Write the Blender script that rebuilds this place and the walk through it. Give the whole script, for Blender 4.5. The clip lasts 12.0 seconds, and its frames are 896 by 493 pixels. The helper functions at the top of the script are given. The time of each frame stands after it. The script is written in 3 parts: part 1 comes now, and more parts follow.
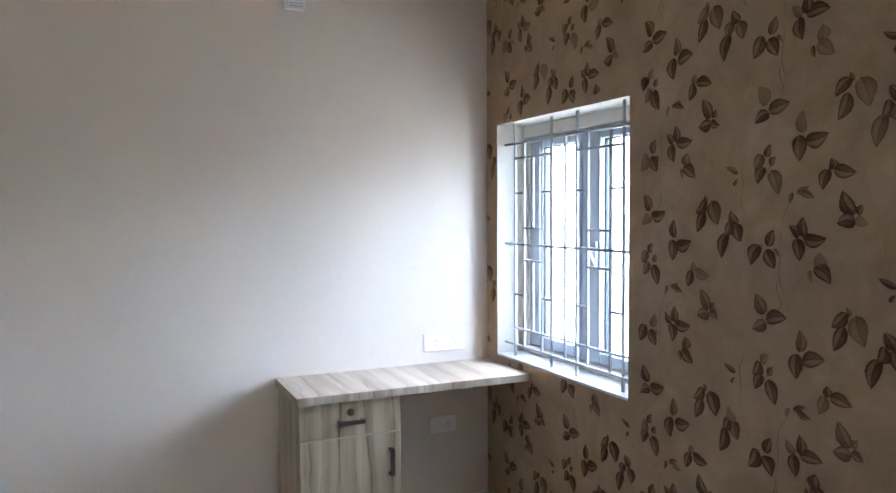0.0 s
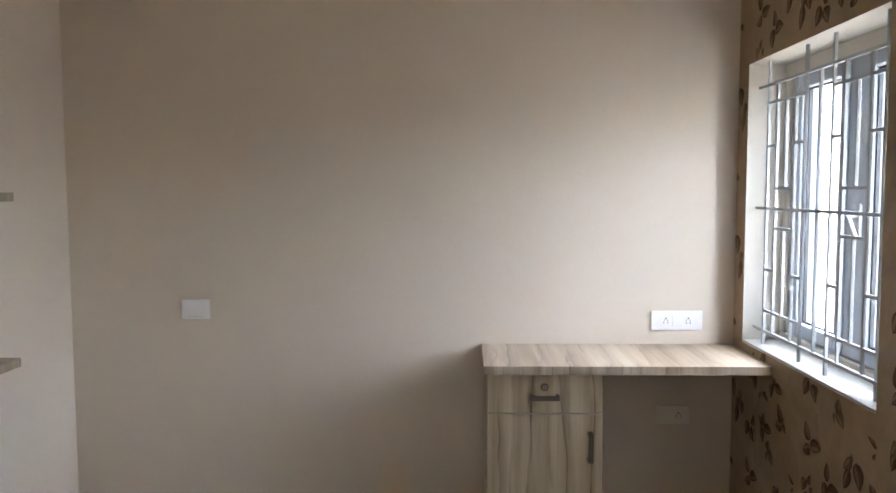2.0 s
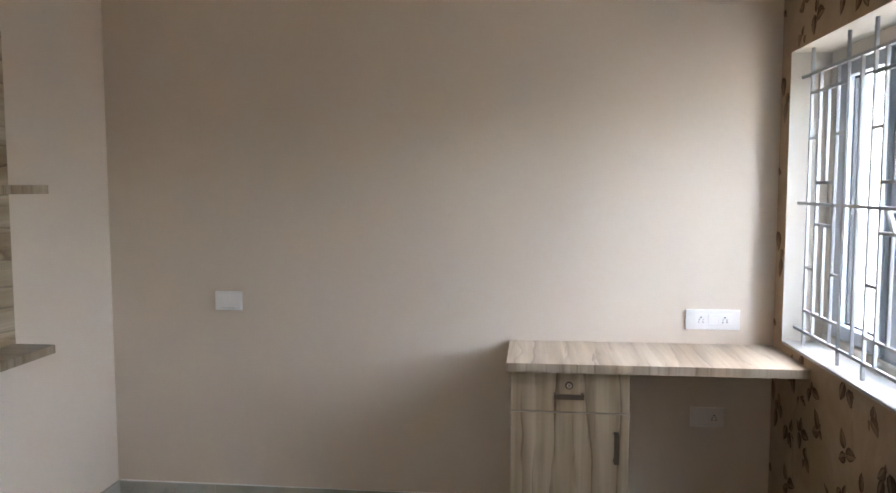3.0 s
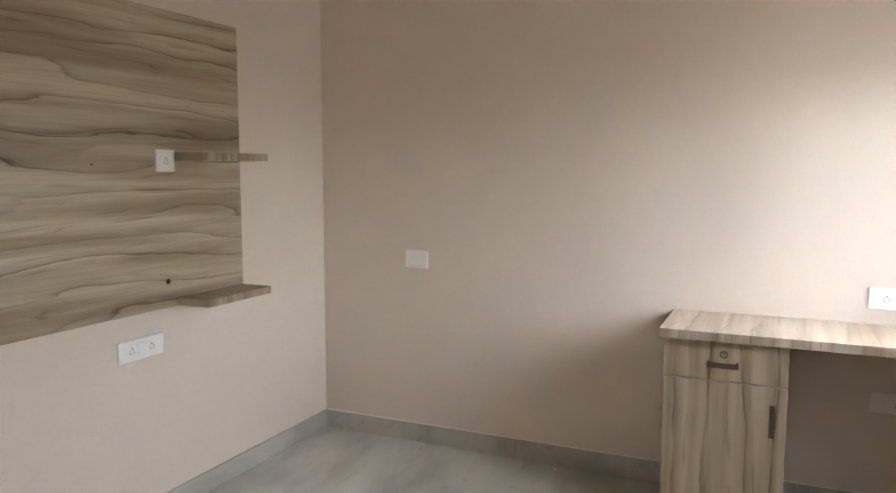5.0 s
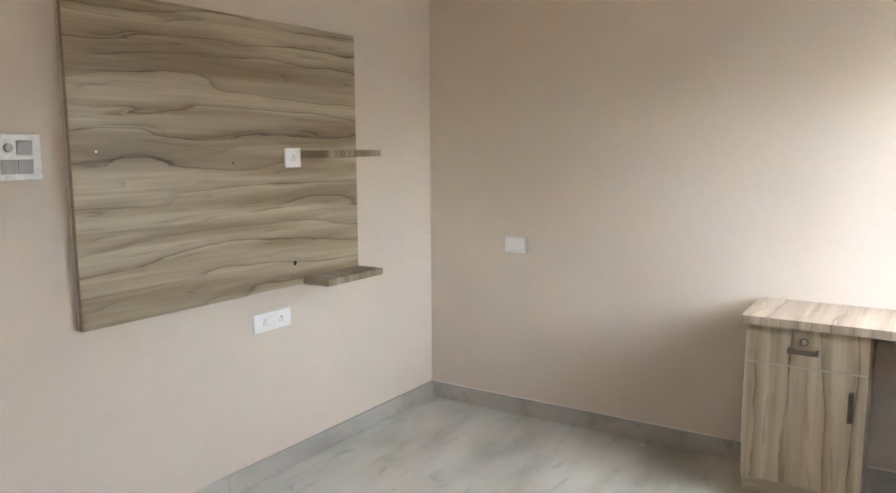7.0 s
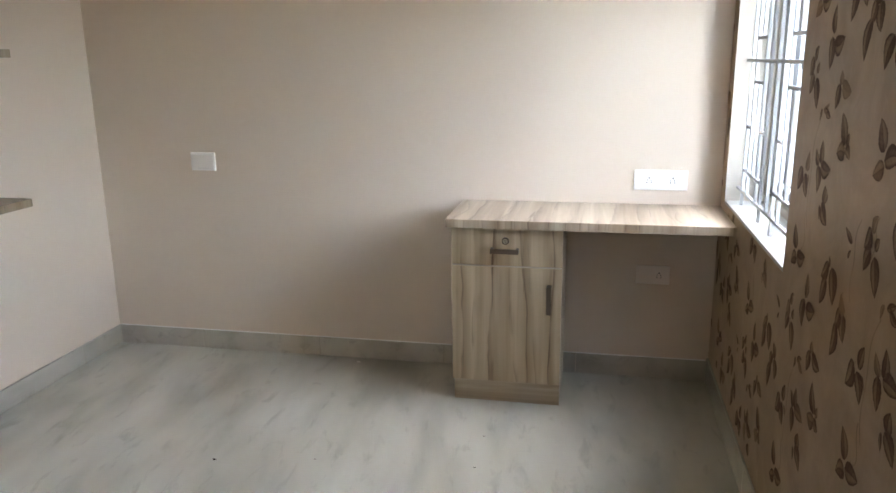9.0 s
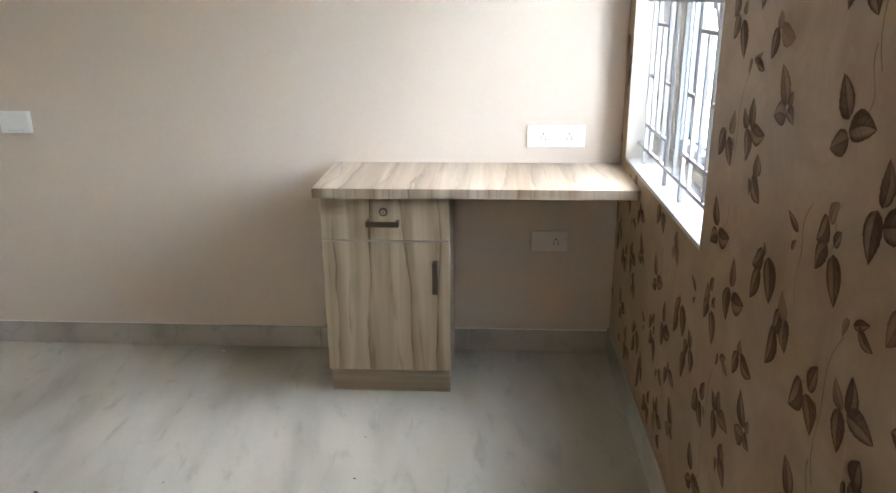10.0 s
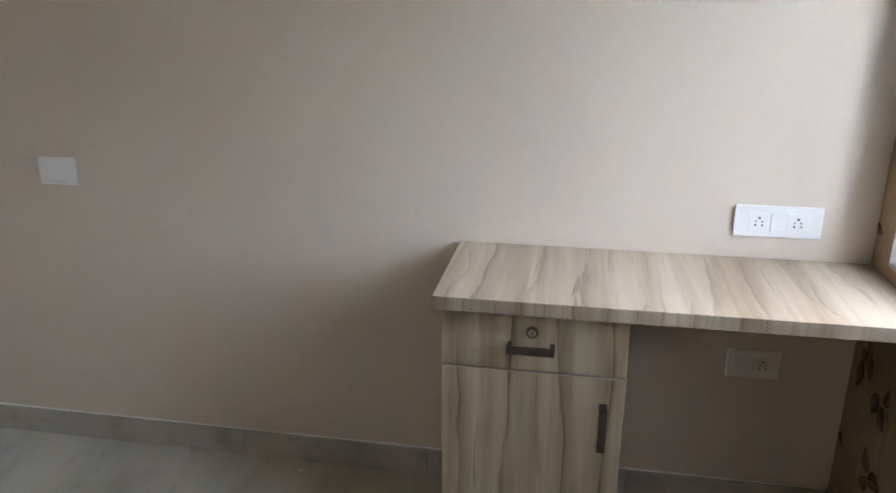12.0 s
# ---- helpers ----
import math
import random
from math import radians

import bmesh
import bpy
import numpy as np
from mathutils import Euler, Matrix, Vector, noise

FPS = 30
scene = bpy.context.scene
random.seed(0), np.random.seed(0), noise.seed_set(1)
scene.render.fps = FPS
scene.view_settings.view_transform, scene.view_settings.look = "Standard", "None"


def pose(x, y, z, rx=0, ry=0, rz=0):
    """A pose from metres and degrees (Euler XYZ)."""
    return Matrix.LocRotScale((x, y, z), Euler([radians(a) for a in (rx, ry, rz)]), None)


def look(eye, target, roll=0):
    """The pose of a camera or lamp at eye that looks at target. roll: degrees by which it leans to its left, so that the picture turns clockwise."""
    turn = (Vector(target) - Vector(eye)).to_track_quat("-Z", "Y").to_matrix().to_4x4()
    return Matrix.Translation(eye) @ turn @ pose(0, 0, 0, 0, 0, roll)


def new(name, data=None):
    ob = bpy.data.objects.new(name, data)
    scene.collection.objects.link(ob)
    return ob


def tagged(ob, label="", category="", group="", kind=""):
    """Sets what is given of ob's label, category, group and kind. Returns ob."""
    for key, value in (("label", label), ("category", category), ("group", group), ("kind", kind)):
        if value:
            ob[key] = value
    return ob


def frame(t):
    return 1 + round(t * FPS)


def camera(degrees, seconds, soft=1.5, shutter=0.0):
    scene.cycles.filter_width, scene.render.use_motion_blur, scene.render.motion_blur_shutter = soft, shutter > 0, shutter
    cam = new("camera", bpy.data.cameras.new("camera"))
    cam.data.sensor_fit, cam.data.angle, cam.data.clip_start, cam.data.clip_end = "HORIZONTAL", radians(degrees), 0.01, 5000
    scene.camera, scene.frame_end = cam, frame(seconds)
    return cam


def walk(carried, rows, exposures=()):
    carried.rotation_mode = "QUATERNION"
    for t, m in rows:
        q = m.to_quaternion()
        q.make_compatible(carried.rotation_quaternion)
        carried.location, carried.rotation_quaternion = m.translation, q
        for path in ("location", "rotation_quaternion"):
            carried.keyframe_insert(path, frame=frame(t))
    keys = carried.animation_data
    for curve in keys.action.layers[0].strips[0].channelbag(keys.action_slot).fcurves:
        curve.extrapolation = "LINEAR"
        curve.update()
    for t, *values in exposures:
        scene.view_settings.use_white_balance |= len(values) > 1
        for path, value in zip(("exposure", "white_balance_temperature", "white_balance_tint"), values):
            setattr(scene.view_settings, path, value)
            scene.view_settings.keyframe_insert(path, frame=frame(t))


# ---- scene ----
cam = camera(61.7, 12.0, soft=1.6)
PATH = [
    (0, (-1.733, -3.305, 1.496), (-0.899, -1.489, 1.406), -0.3),
    (0.5, (-1.534, -3.29, 1.47), (-1.05, -1.352, 1.379), -0.5),
    (1, (-1.359, -3.301, 1.44), (-1.132, -1.316, 1.341), -0.4),
    (1.5, (-1.222, -3.232, 1.418), (-1.163, -1.237, 1.297), -0.2),
    (2, (-1.127, -3.154, 1.417), (-1.174, -1.16, 1.27), -0.2),
    (2.5, (-1.06, -3.102, 1.416), (-1.184, -1.112, 1.262), -0.1),
    (4.5, (-0.703, -3.211, 1.377), (-1.347, -1.328, 1.179), -0.1),
    (5, (-0.643, -3.249, 1.367), (-1.464, -1.437, 1.155), 0.1),
    (5.5, (-0.585, -3.374, 1.415), (-1.572, -1.649, 1.19), 0.1),
    (6, (-0.538, -3.466, 1.443), (-1.637, -1.812, 1.204), 0.1),
    (6.5, (-0.482, -3.471, 1.443), (-1.607, -1.836, 1.193), -0.1),
    (8.5, (-0.432, -3.312, 1.379), (-1.015, -1.442, 0.976), -0.8),
    (9, (-0.493, -3.167, 1.367), (-0.878, -1.266, 0.88), -0.7),
    (9.5, (-0.504, -2.986, 1.349), (-0.71, -1.082, 0.772), -0.6),
    (10, (-0.481, -2.761, 1.356), (-0.59, -0.866, 0.726), -0.4),
    (10.5, (-0.487, -2.538, 1.359), (-0.564, -0.649, 0.707), -0.3),
    (11, (-0.555, -2.282, 1.372), (-0.638, -0.397, 0.711), -0.1),
    (11.5, (-0.653, -2.092, 1.371), (-0.826, -0.202, 0.743), -0.1),
    (12, (-0.75, -1.966, 1.411), (-1.08, -0.096, 0.783), 0.2),
]
EXPOSURES = [(0.0, 4.3, 5600, 13), (0.9, 3.95, 6250, 13.5), (2.7, 3.85, 6700, 16), (4.3, 3.97, 6850, 18), (5.8, 4.5, 7250, 18.5), (6.5, 4.61, 7020, 16.5), (8.5, 4.12, 6780, 14.5), (10.0, 4.26, 6800, 13.5), (11.0, 3.98, 6600, 13.5), (12.0, 3.6, 6450, 13.5)]
walk(cam, [(t, look(eye, target, roll)) for t, eye, target, roll in PATH], EXPOSURES)

CREAM = (0.75, 0.645, 0.54)

# ---------- world, sun and daylight ----------
world = bpy.data.worlds.new("overcast_day")
scene.world = world
world.use_nodes = True
wn, wl = world.node_tree.nodes, world.node_tree.links
sky = wn.new("ShaderNodeTexSky")
sky.sky_type, sky.sun_disc = "NISHITA", False
sky.sun_elevation, sky.sun_rotation = radians(51), radians(72)
sky.air_density, sky.dust_density = 1.0, 0.8
wl.new(sky.outputs[0], wn["Background"].inputs[0])
wn["Background"].inputs[1].default_value = 0.15

sun = new("sun", bpy.data.lights.new("sun", "SUN"))
sun.data.energy, sun.data.angle, sun.data.color = 2.5, radians(124), (0.90, 0.965, 1.0)
sun.matrix_world = look((6.1, 2.0, 8.0), (0, 0, 0))


# ---------- materials ----------
def nodes_of(name, rough=0.5, metal=0.0):
    m = bpy.data.materials.new(name)
    m.use_nodes = True
    n, l = m.node_tree.nodes, m.node_tree.links
    b = n["Principled BSDF"]
    b.inputs["Roughness"].default_value, b.inputs["Metallic"].default_value = rough, metal
    return m, n, l, b


def coords(n, l, scale, kind="Object", shift=(0, 0, 0)):
    tc, mp = n.new("ShaderNodeTexCoord"), n.new("ShaderNodeMapping")
    mp.inputs["Scale"].default_value, mp.inputs["Location"].default_value = scale, shift
    l.new(tc.outputs[kind], mp.inputs["Vector"])
    return mp.outputs[0]


def noise_tex(n, l, vec, scale, detail=3.0, rough=0.5, distortion=0.0):
    t = n.new("ShaderNodeTexNoise")
    t.inputs["Scale"].default_value, t.inputs["Detail"].default_value = scale, detail
    t.inputs["Roughness"].default_value, t.inputs["Distortion"].default_value = rough, distortion
    l.new(vec, t.inputs["Vector"])
    return t.outputs["Fac"]


def ramp(n, l, fac, stops):
    r = n.new("ShaderNodeValToRGB")
    e = r.color_ramp.elements
    while len(e) < len(stops):
        e.new(0.5)
    for k, (p, c) in zip(e, stops):
        k.position, k.color = p, (*c, 1) if len(c) == 3 else c
    l.new(fac, r.inputs[0])
    return r.outputs[0]


def grey(v):
    return (v, v, v)


def blend(n, l, fac, a, b, mode="MIX"):
    x = n.new("ShaderNodeMix")
    x.data_type, x.blend_type = "RGBA", mode
    for sock, val in ((x.inputs[0], fac), (x.inputs[6], a), (x.inputs[7], b)):
        if isinstance(val, (int, float)):
            sock.default_value = val
        elif isinstance(val, tuple):
            sock.default_value = (*val, 1)
        else:
            l.new(val, sock)
    return x.outputs[2]


def maths(n, l, op, a, b=0.0):
    x = n.new("ShaderNodeMath")
    x.operation = op
    for sock, val in zip(x.inputs, (a, b)):
        if isinstance(val, (int, float)):
            sock.default_value = val
        else:
            l.new(val, sock)
    return x.outputs[0]


def bump(n, l, b, height, strength, distance):
    x = n.new("ShaderNodeBump")
    x.inputs["Strength"].default_value, x.inputs["Distance"].default_value = strength, distance
    l.new(height, x.inputs["Height"])
    l.new(x.outputs[0], b.inputs["Normal"])


def paint_mat(name, colour, rough=0.6, roller=0.05):
    """Rolled wall paint: faint patches, fine roller stipple."""
    m, n, l, b = nodes_of(name, rough)
    v = coords(n, l, (1, 1, 1))
    patch = noise_tex(n, l, v, 1.3, 4, 0.6)
    c = blend(n, l, patch, tuple(k * 0.965 for k in colour), tuple(min(1, k * 1.03) for k in colour))
    l.new(c, b.inputs["Base Color"])
    bump(n, l, b, noise_tex(n, l, v, 320, 3, 0.6), roller, 0.0015)
    r = maths(n, l, "MULTIPLY", patch, 0.1)
    l.new(maths(n, l, "ADD", r, rough - 0.05), b.inputs["Roughness"])
    return m


def laminate_mat(name, across, rough=0.38, shift=(0, 0, 0), light=1.0, lines=0.95, per_m=12.0, sway=2.4, cool=1.0, green=1.0, contrast=1.0, grain=0.3):
    """Streaked walnut laminate. across: 1 on the axes that cut the grain, 0 along it."""
    m, n, l, b = nodes_of(name, rough)

    def stretched(a, g):
        return coords(n, l, tuple(g + (a - g) * k for k in across), shift=shift)
    dot = n.new("ShaderNodeVectorMath")
    dot.operation = "DOT_PRODUCT"
    l.new(coords(n, l, (1, 1, 1), shift=shift), dot.inputs[0])
    dot.inputs[1].default_value = across
    field = maths(n, l, "MULTIPLY", dot.outputs["Value"], per_m)
    field = maths(n, l, "ADD", field, maths(n, l, "MULTIPLY", noise_tex(n, l, stretched(4.5, 0.8), 1.0, 2.2, 0.45, 0.2), sway))
    field = maths(n, l, "ADD", field, maths(n, l, "MULTIPLY", noise_tex(n, l, stretched(18.0, 2.6), 1.0, 2.0, 0.5, 0.4), 0.5))
    field = maths(n, l, "ADD", field, maths(n, l, "MULTIPLY", noise_tex(n, l, stretched(90.0, 6.0), 1.0, 2.0, 0.6), 0.12))
    f, ring = maths(n, l, "FRACT", field), maths(n, l, "FLOOR", field)
    rnd = n.new("ShaderNodeTexWhiteNoise")
    rnd.noise_dimensions = "1D"
    l.new(ring, rnd.inputs["W"])
    fine = noise_tex(n, l, stretched(120.0, 2.2), 1.0, 5, 0.7)
    # growth lines: sharp on one side, fading on the other, each one strong for a stretch and then lost
    def streak(fac):
        return ramp(n, l, fac, [(0.0, grey(1)), (0.03, grey(0.9)), (0.07, grey(0.42)), (0.18, grey(0.24)), (0.45, grey(0.0)), (0.97, grey(0.0)), (0.99, grey(0.6)), (1.0, grey(1))])
    keep = ramp(n, l, noise_tex(n, l, stretched(6.0, 1.5), 1.0, 2, 0.6), [(0.38, grey(0.22)), (0.52, grey(1))])
    weight = maths(n, l, "ADD", maths(n, l, "MULTIPLY", rnd.outputs["Value"], 0.65), 0.5)
    line = maths(n, l, "MULTIPLY", maths(n, l, "MULTIPLY", streak(f), keep), maths(n, l, "MULTIPLY", weight, lines))
    # finer lines in patches, bending round the figure
    f2 = maths(n, l, "FRACT", maths(n, l, "ADD", maths(n, l, "MULTIPLY", field, 1.7), maths(n, l, "MULTIPLY", noise_tex(n, l, stretched(9.0, 1.6), 1.0, 1.5, 0.5), 1.5)))
    keep2 = ramp(n, l, noise_tex(n, l, stretched(8.0, 1.8), 1.7, 2, 0.6), [(0.47, grey(0.0)), (0.62, grey(0.65))])
    line = maths(n, l, "MINIMUM", maths(n, l, "ADD", line, maths(n, l, "MULTIPLY", maths(n, l, "MULTIPLY", streak(f2), keep2), lines)), 1.0)
    lo, hi = 0.50 - 0.12 / contrast, 0.50 + 0.12 / contrast
    band = noise_tex(n, l, stretched(11.0, 0.55), 1.0, 3, 0.6, 0.4)
    tone = ramp(n, l, band, [(lo, (0.33 * light, 0.25 * light * green, 0.165 * light * cool)), (0.50, (0.445 * light, 0.356 * light * green, 0.252 * light * cool)), (hi, (0.56 * light, 0.468 * light * green, 0.35 * light * cool))])
    c = blend(n, l, ramp(n, l, fine, [(0.36, grey(grain)), (0.62, grey(0.0))]), tone, (0.25, 0.18, 0.115))
    dark = blend(n, l, fine, (0.085, 0.046, 0.028), (0.15, 0.095, 0.058))
    l.new(blend(n, l, line, c, dark), b.inputs["Base Color"])
    bump(n, l, b, fine, 0.04, 0.001)
    return m


def marble_mat(name, tint=(1.0, 1.0, 0.975)):
    """Polished grey marble-look vitrified floor, clouded, with short streaks."""
    m, n, l, b = nodes_of(name, 0.2)
    b.inputs["Specular IOR Level"].default_value = 0.7
    v = coords(n, l, (1, 1, 1))
    vs = n.new("ShaderNodeMapping")
    vs.vector_type = "TEXTURE"
    vs.inputs["Rotation"].default_value, vs.inputs["Scale"].default_value = (0, 0, radians(96)), (3.0, 1.0, 1.0)
    l.new(v, vs.inputs["Vector"])
    cloud = noise_tex(n, l, vs.outputs[0], 4.0, 3, 0.5, 0.3)
    streak = noise_tex(n, l, vs.outputs[0], 16, 4, 0.6, 0.6)
    base = ramp(n, l, cloud, [(0.3, (0.45, 0.449, 0.408)), (0.5, (0.60, 0.60, 0.55)), (0.7, (0.705, 0.705, 0.655))])
    vein = ramp(n, l, streak, [(0.26, grey(1)), (0.35, grey(0.5)), (0.43, grey(0)), (1.0, grey(0))])
    c = blend(n, l, maths(n, l, "MULTIPLY", vein, 0.55), base, (0.36, 0.355, 0.325))
    info = n.new("ShaderNodeObjectInfo")
    c = blend(n, l, maths(n, l, "MULTIPLY", info.outputs["Random"], 0.22), c, (0.46, 0.44, 0.39))
    c = blend(n, l, 1.0, c, tint, "MULTIPLY")
    l.new(c, b.inputs["Base Color"])
    return m


def paper_colour(n, l):
    v = coords(n, l, (1, 1, 1))
    vs = coords(n, l, (1, 30, 3.0))
    cloud = noise_tex(n, l, v, 5, 6, 0.68, 0.6)
    c = ramp(n, l, cloud, [(0.3, (0.295, 0.194, 0.114)), (0.5, (0.375, 0.257, 0.160)), (0.7, (0.46, 0.328, 0.216))])
    fleck = ramp(n, l, noise_tex(n, l, coords(n, l, (1, 55, 14)), 1.0, 3, 0.65, 0.8), [(0.6, grey(0)), (0.78, grey(0.4))])
    c = blend(n, l, fleck, c, (0.52, 0.40, 0.29))
    silk = noise_tex(n, l, vs, 3.2, 4, 0.6)
    return blend(n, l, maths(n, l, "MULTIPLY", silk, 0.22), c, (0.49, 0.37, 0.25)), silk


def wallpaper_mat():
    m, n, l, b = nodes_of("brown_wallpaper", 0.46)
    b.inputs["Specular IOR Level"].default_value = 0.3
    c, silk = paper_colour(n, l)
    l.new(c, b.inputs["Base Color"])
    bump(n, l, b, silk, 0.15, 0.001)
    return m


def leaf_print_mat():
    """Printed leaf: dark rim and midrib, paler blade, soft wear, some prints fainter than others."""
    m, n, l, b = nodes_of("leaf_ink", 0.6)
    b.inputs["Specular IOR Level"].default_value = 0.12
    paper, silk = paper_colour(n, l)
    uv = n.new("ShaderNodeTexCoord").outputs["UV"]
    sep = n.new("ShaderNodeSeparateXYZ")
    l.new(uv, sep.inputs[0])
    # one half of each blade darker than the other, thin midrib, slanting side veins
    rim = ramp(n, l, sep.outputs[0], [(0.0, grey(1)), (0.10, grey(0.85)), (0.3, grey(0.62)), (0.46, grey(0.7)), (0.5, grey(1)), (0.55, grey(0.22)), (0.78, grey(0.2)), (0.92, grey(0.75)), (1.0, grey(1))])
    across = maths(n, l, "ABSOLUTE", maths(n, l, "SUBTRACT", sep.outputs[0], 0.5))
    slant = maths(n, l, "FRACT", maths(n, l, "SUBTRACT", maths(n, l, "MULTIPLY", sep.outputs[1], 6.0), maths(n, l, "MULTIPLY", across, 3.0)))
    vein = ramp(n, l, slant, [(0.0, grey(0.13)), (0.25, grey(0.0)), (0.8, grey(0.0)), (1.0, grey(0.13))])
    base = ramp(n, l, sep.outputs[1], [(0.0, grey(0.45)), (0.35, grey(0.1)), (0.75, grey(0.0)), (1.0, grey(0.35))])
    rim = maths(n, l, "ADD", rim, maths(n, l, "ADD", vein, base))
    geo = n.new("ShaderNodeNewGeometry")
    rnd = geo.outputs["Random Per Island"]
    v = coords(n, l, (1, 1, 1))
    blotch = noise_tex(n, l, v, 46, 4, 0.65)
    ink = maths(n, l, "ADD", maths(n, l, "MULTIPLY", rim, 0.68), maths(n, l, "MULTIPLY", blotch, 0.36))
    strength = ramp(n, l, rnd, [(0.0, grey(0.45)), (0.16, grey(0.75)), (0.5, grey(0.95)), (1.0, grey(1.0))])
    fac = maths(n, l, "MULTIPLY", ink, strength)
    fac = maths(n, l, "MINIMUM", maths(n, l, "MAXIMUM", maths(n, l, "MULTIPLY", fac, 1.25), 0.36), 0.95)
    l.new(blend(n, l, fac, paper, (0.066, 0.027, 0.012)), b.inputs["Base Color"])
    return m


def stem_print_mat():
    m, n, l, b = nodes_of("stem_ink", 0.6)
    b.inputs["Specular IOR Level"].default_value = 0.22
    paper, silk = paper_colour(n, l)
    v = coords(n, l, (1, 1, 1))
    f = ramp(n, l, noise_tex(n, l, v, 12, 3), [(0.34, grey(0.08)), (0.6, grey(0.6))])
    l.new(blend(n, l, f, paper, (0.10, 0.07, 0.05)), b.inputs["Base Color"])
    return m


def plastic_mat(name, colour, rough=0.3):
    m, n, l, b = nodes_of(name, rough)
    v = coords(n, l, (1, 1, 1))
    c = blend(n, l, noise_tex(n, l, v, 25, 3), tuple(k * 0.97 for k in colour), colour)
    l.new(c, b.inputs["Base Color"])
    return m


def metal_mat(name, colour, rough):
    m, n, l, b = nodes_of(name, rough, 1.0)
    v = coords(n, l, (1, 1, 1))
    c = blend(n, l, noise_tex(n, l, v, 90, 3), tuple(k * 0.85 for k in colour), colour)
    l.new(c, b.inputs["Base Color"])
    bump(n, l, b, noise_tex(n, l, v, 700, 2), 0.05, 0.0005)
    return m


def film_mat():
    """White plate still wrapped in crinkled clear film."""
    m, n, l, b = nodes_of("wrapped_white_plastic", 0.16)
    v = coords(n, l, (1, 1, 1))
    cr = noise_tex(n, l, v, 30, 3, 0.55, 1.5)
    l.new(ramp(n, l, cr, [(0.3, (0.78, 0.77, 0.76)), (0.5, (0.93, 0.925, 0.91))]), b.inputs["Base Color"])
    bump(n, l, b, cr, 0.9, 0.003)
    return m


def glass_mat():
    m, n, l, b = nodes_of("clear_glass_glare_dimmed", 0.0)
    # clear glass given a blue-grey tint that dims the outside glare
    b.inputs["Base Color"].default_value = (0.82, 0.885, 0.93, 1)
    b.inputs["Transmission Weight"].default_value, b.inputs["IOR"].default_value = 1.0, 1.05
    return m


def speckle_mat(name, a, c2, scale, rough=0.9):
    m, n, l, b = nodes_of(name, rough)
    v = coords(n, l, (1, 1, 1))
    f = noise_tex(n, l, v, scale, 5, 0.6)
    l.new(blend(n, l, f, a, c2), b.inputs["Base Color"])
    bump(n, l, b, f, 0.3, 0.01)
    return m


PAINT = paint_mat("cream_wall_paint", CREAM)
# reveal paint darkened in colour to cancel the strong window light on it
REVEAL = paint_mat("ivory_paint_glare_dimmed", (0.58, 0.535, 0.465), 0.5)
CEIL = paint_mat("ceiling_paint", (0.88, 0.77, 0.59), 0.7)
# white stone greyed in colour to hold back the daylight on the sill
SILL = paint_mat("white_stone_glare_dimmed", (0.47, 0.465, 0.455), 0.3, 0.03)
MARBLE = marble_mat("grey_marble_tile")
# floor marble again, the shade of its upright faces multiplied into the tint
SKIRT = marble_mat("shaded_marble_skirting", (0.88, 0.835, 0.79))
PAPER, LEAF, STEM = wallpaper_mat(), leaf_print_mat(), stem_print_mat()
WOOD_UP = laminate_mat("laminate_upright_grain", (1.0, 1.0, 0.0), per_m=9.0, sway=1.8, cool=0.97, lines=0.78, light=1.12, contrast=0.75, grain=0.16, shift=(0.37, 0.0, 0.6))
WOOD_DEEP = laminate_mat("laminate_cross_grain", (1.0, 0.0, 0.0), shift=(3.1, 0.4, 0.2), light=1.08, lines=0.55, per_m=7.5, sway=1.7, cool=1.04, contrast=0.9, grain=0.12)
WOOD_SIDE = laminate_mat("laminate_level_grain", (0.0, 0.0, 1.0), shift=(1.7, 5.3, 2.9), lines=0.9, per_m=11.0, sway=3.4, light=1.05, cool=0.93, green=1.0)
WOOD_SHELF = laminate_mat("laminate_shelf_grain", (0.0, 1.0, 0.0), shift=(0.3, 5.75, 0.2), light=0.9, lines=0.9, per_m=22.0, cool=0.95)
WOOD_EDGE = laminate_mat("laminate_edge_grain", (1.0, 0.0, 0.0), shift=(3.1, 0.4, 0.2), light=0.96, lines=0.7, per_m=15.0, cool=1.04, grain=0.15)
WOOD_PLINTH = laminate_mat("laminate_plinth_grain", (0.0, 0.0, 1.0), shift=(0.4, 1.1, 2.3), light=0.92, lines=0.25)
BAND = plastic_mat("edge_band", (0.55, 0.48, 0.39), 0.4)
DARKBAND = plastic_mat("dark_edge_band", (0.30, 0.22, 0.17), 0.4)
DARKGAP = plastic_mat("dark_hole", (0.015, 0.013, 0.012), 0.7)
WHITE = plastic_mat("white_switch_plastic", (0.95, 0.925, 0.905), 0.3)
OFFWHITE = plastic_mat("ivory_switch_plastic", (0.93, 0.87, 0.82), 0.32)
GREYSW = plastic_mat("grey_switch_plastic", (0.50, 0.49, 0.48), 0.35)
SEAM = plastic_mat("grey_seam", (0.62, 0.63, 0.64), 0.5)
FILM = film_mat()
# white uPVC coloured blue-grey: reduced daylight is put into the colour
UPVC = plastic_mat("white_upvc_glare_dimmed", (0.37, 0.415, 0.465), 0.32)
GASKET = plastic_mat("black_gasket", (0.03, 0.032, 0.035), 0.6)
# white bars coloured grey; the colour itself cuts the daylight on them
BARS = plastic_mat("white_enamel_glare_dimmed", (0.37, 0.38, 0.39), 0.35)
BRONZE = metal_mat("brushed_pewter", (0.15, 0.122, 0.10), 0.4)
CHROME = metal_mat("satin_chrome", (0.75, 0.70, 0.62), 0.2)
GLASS = glass_mat()
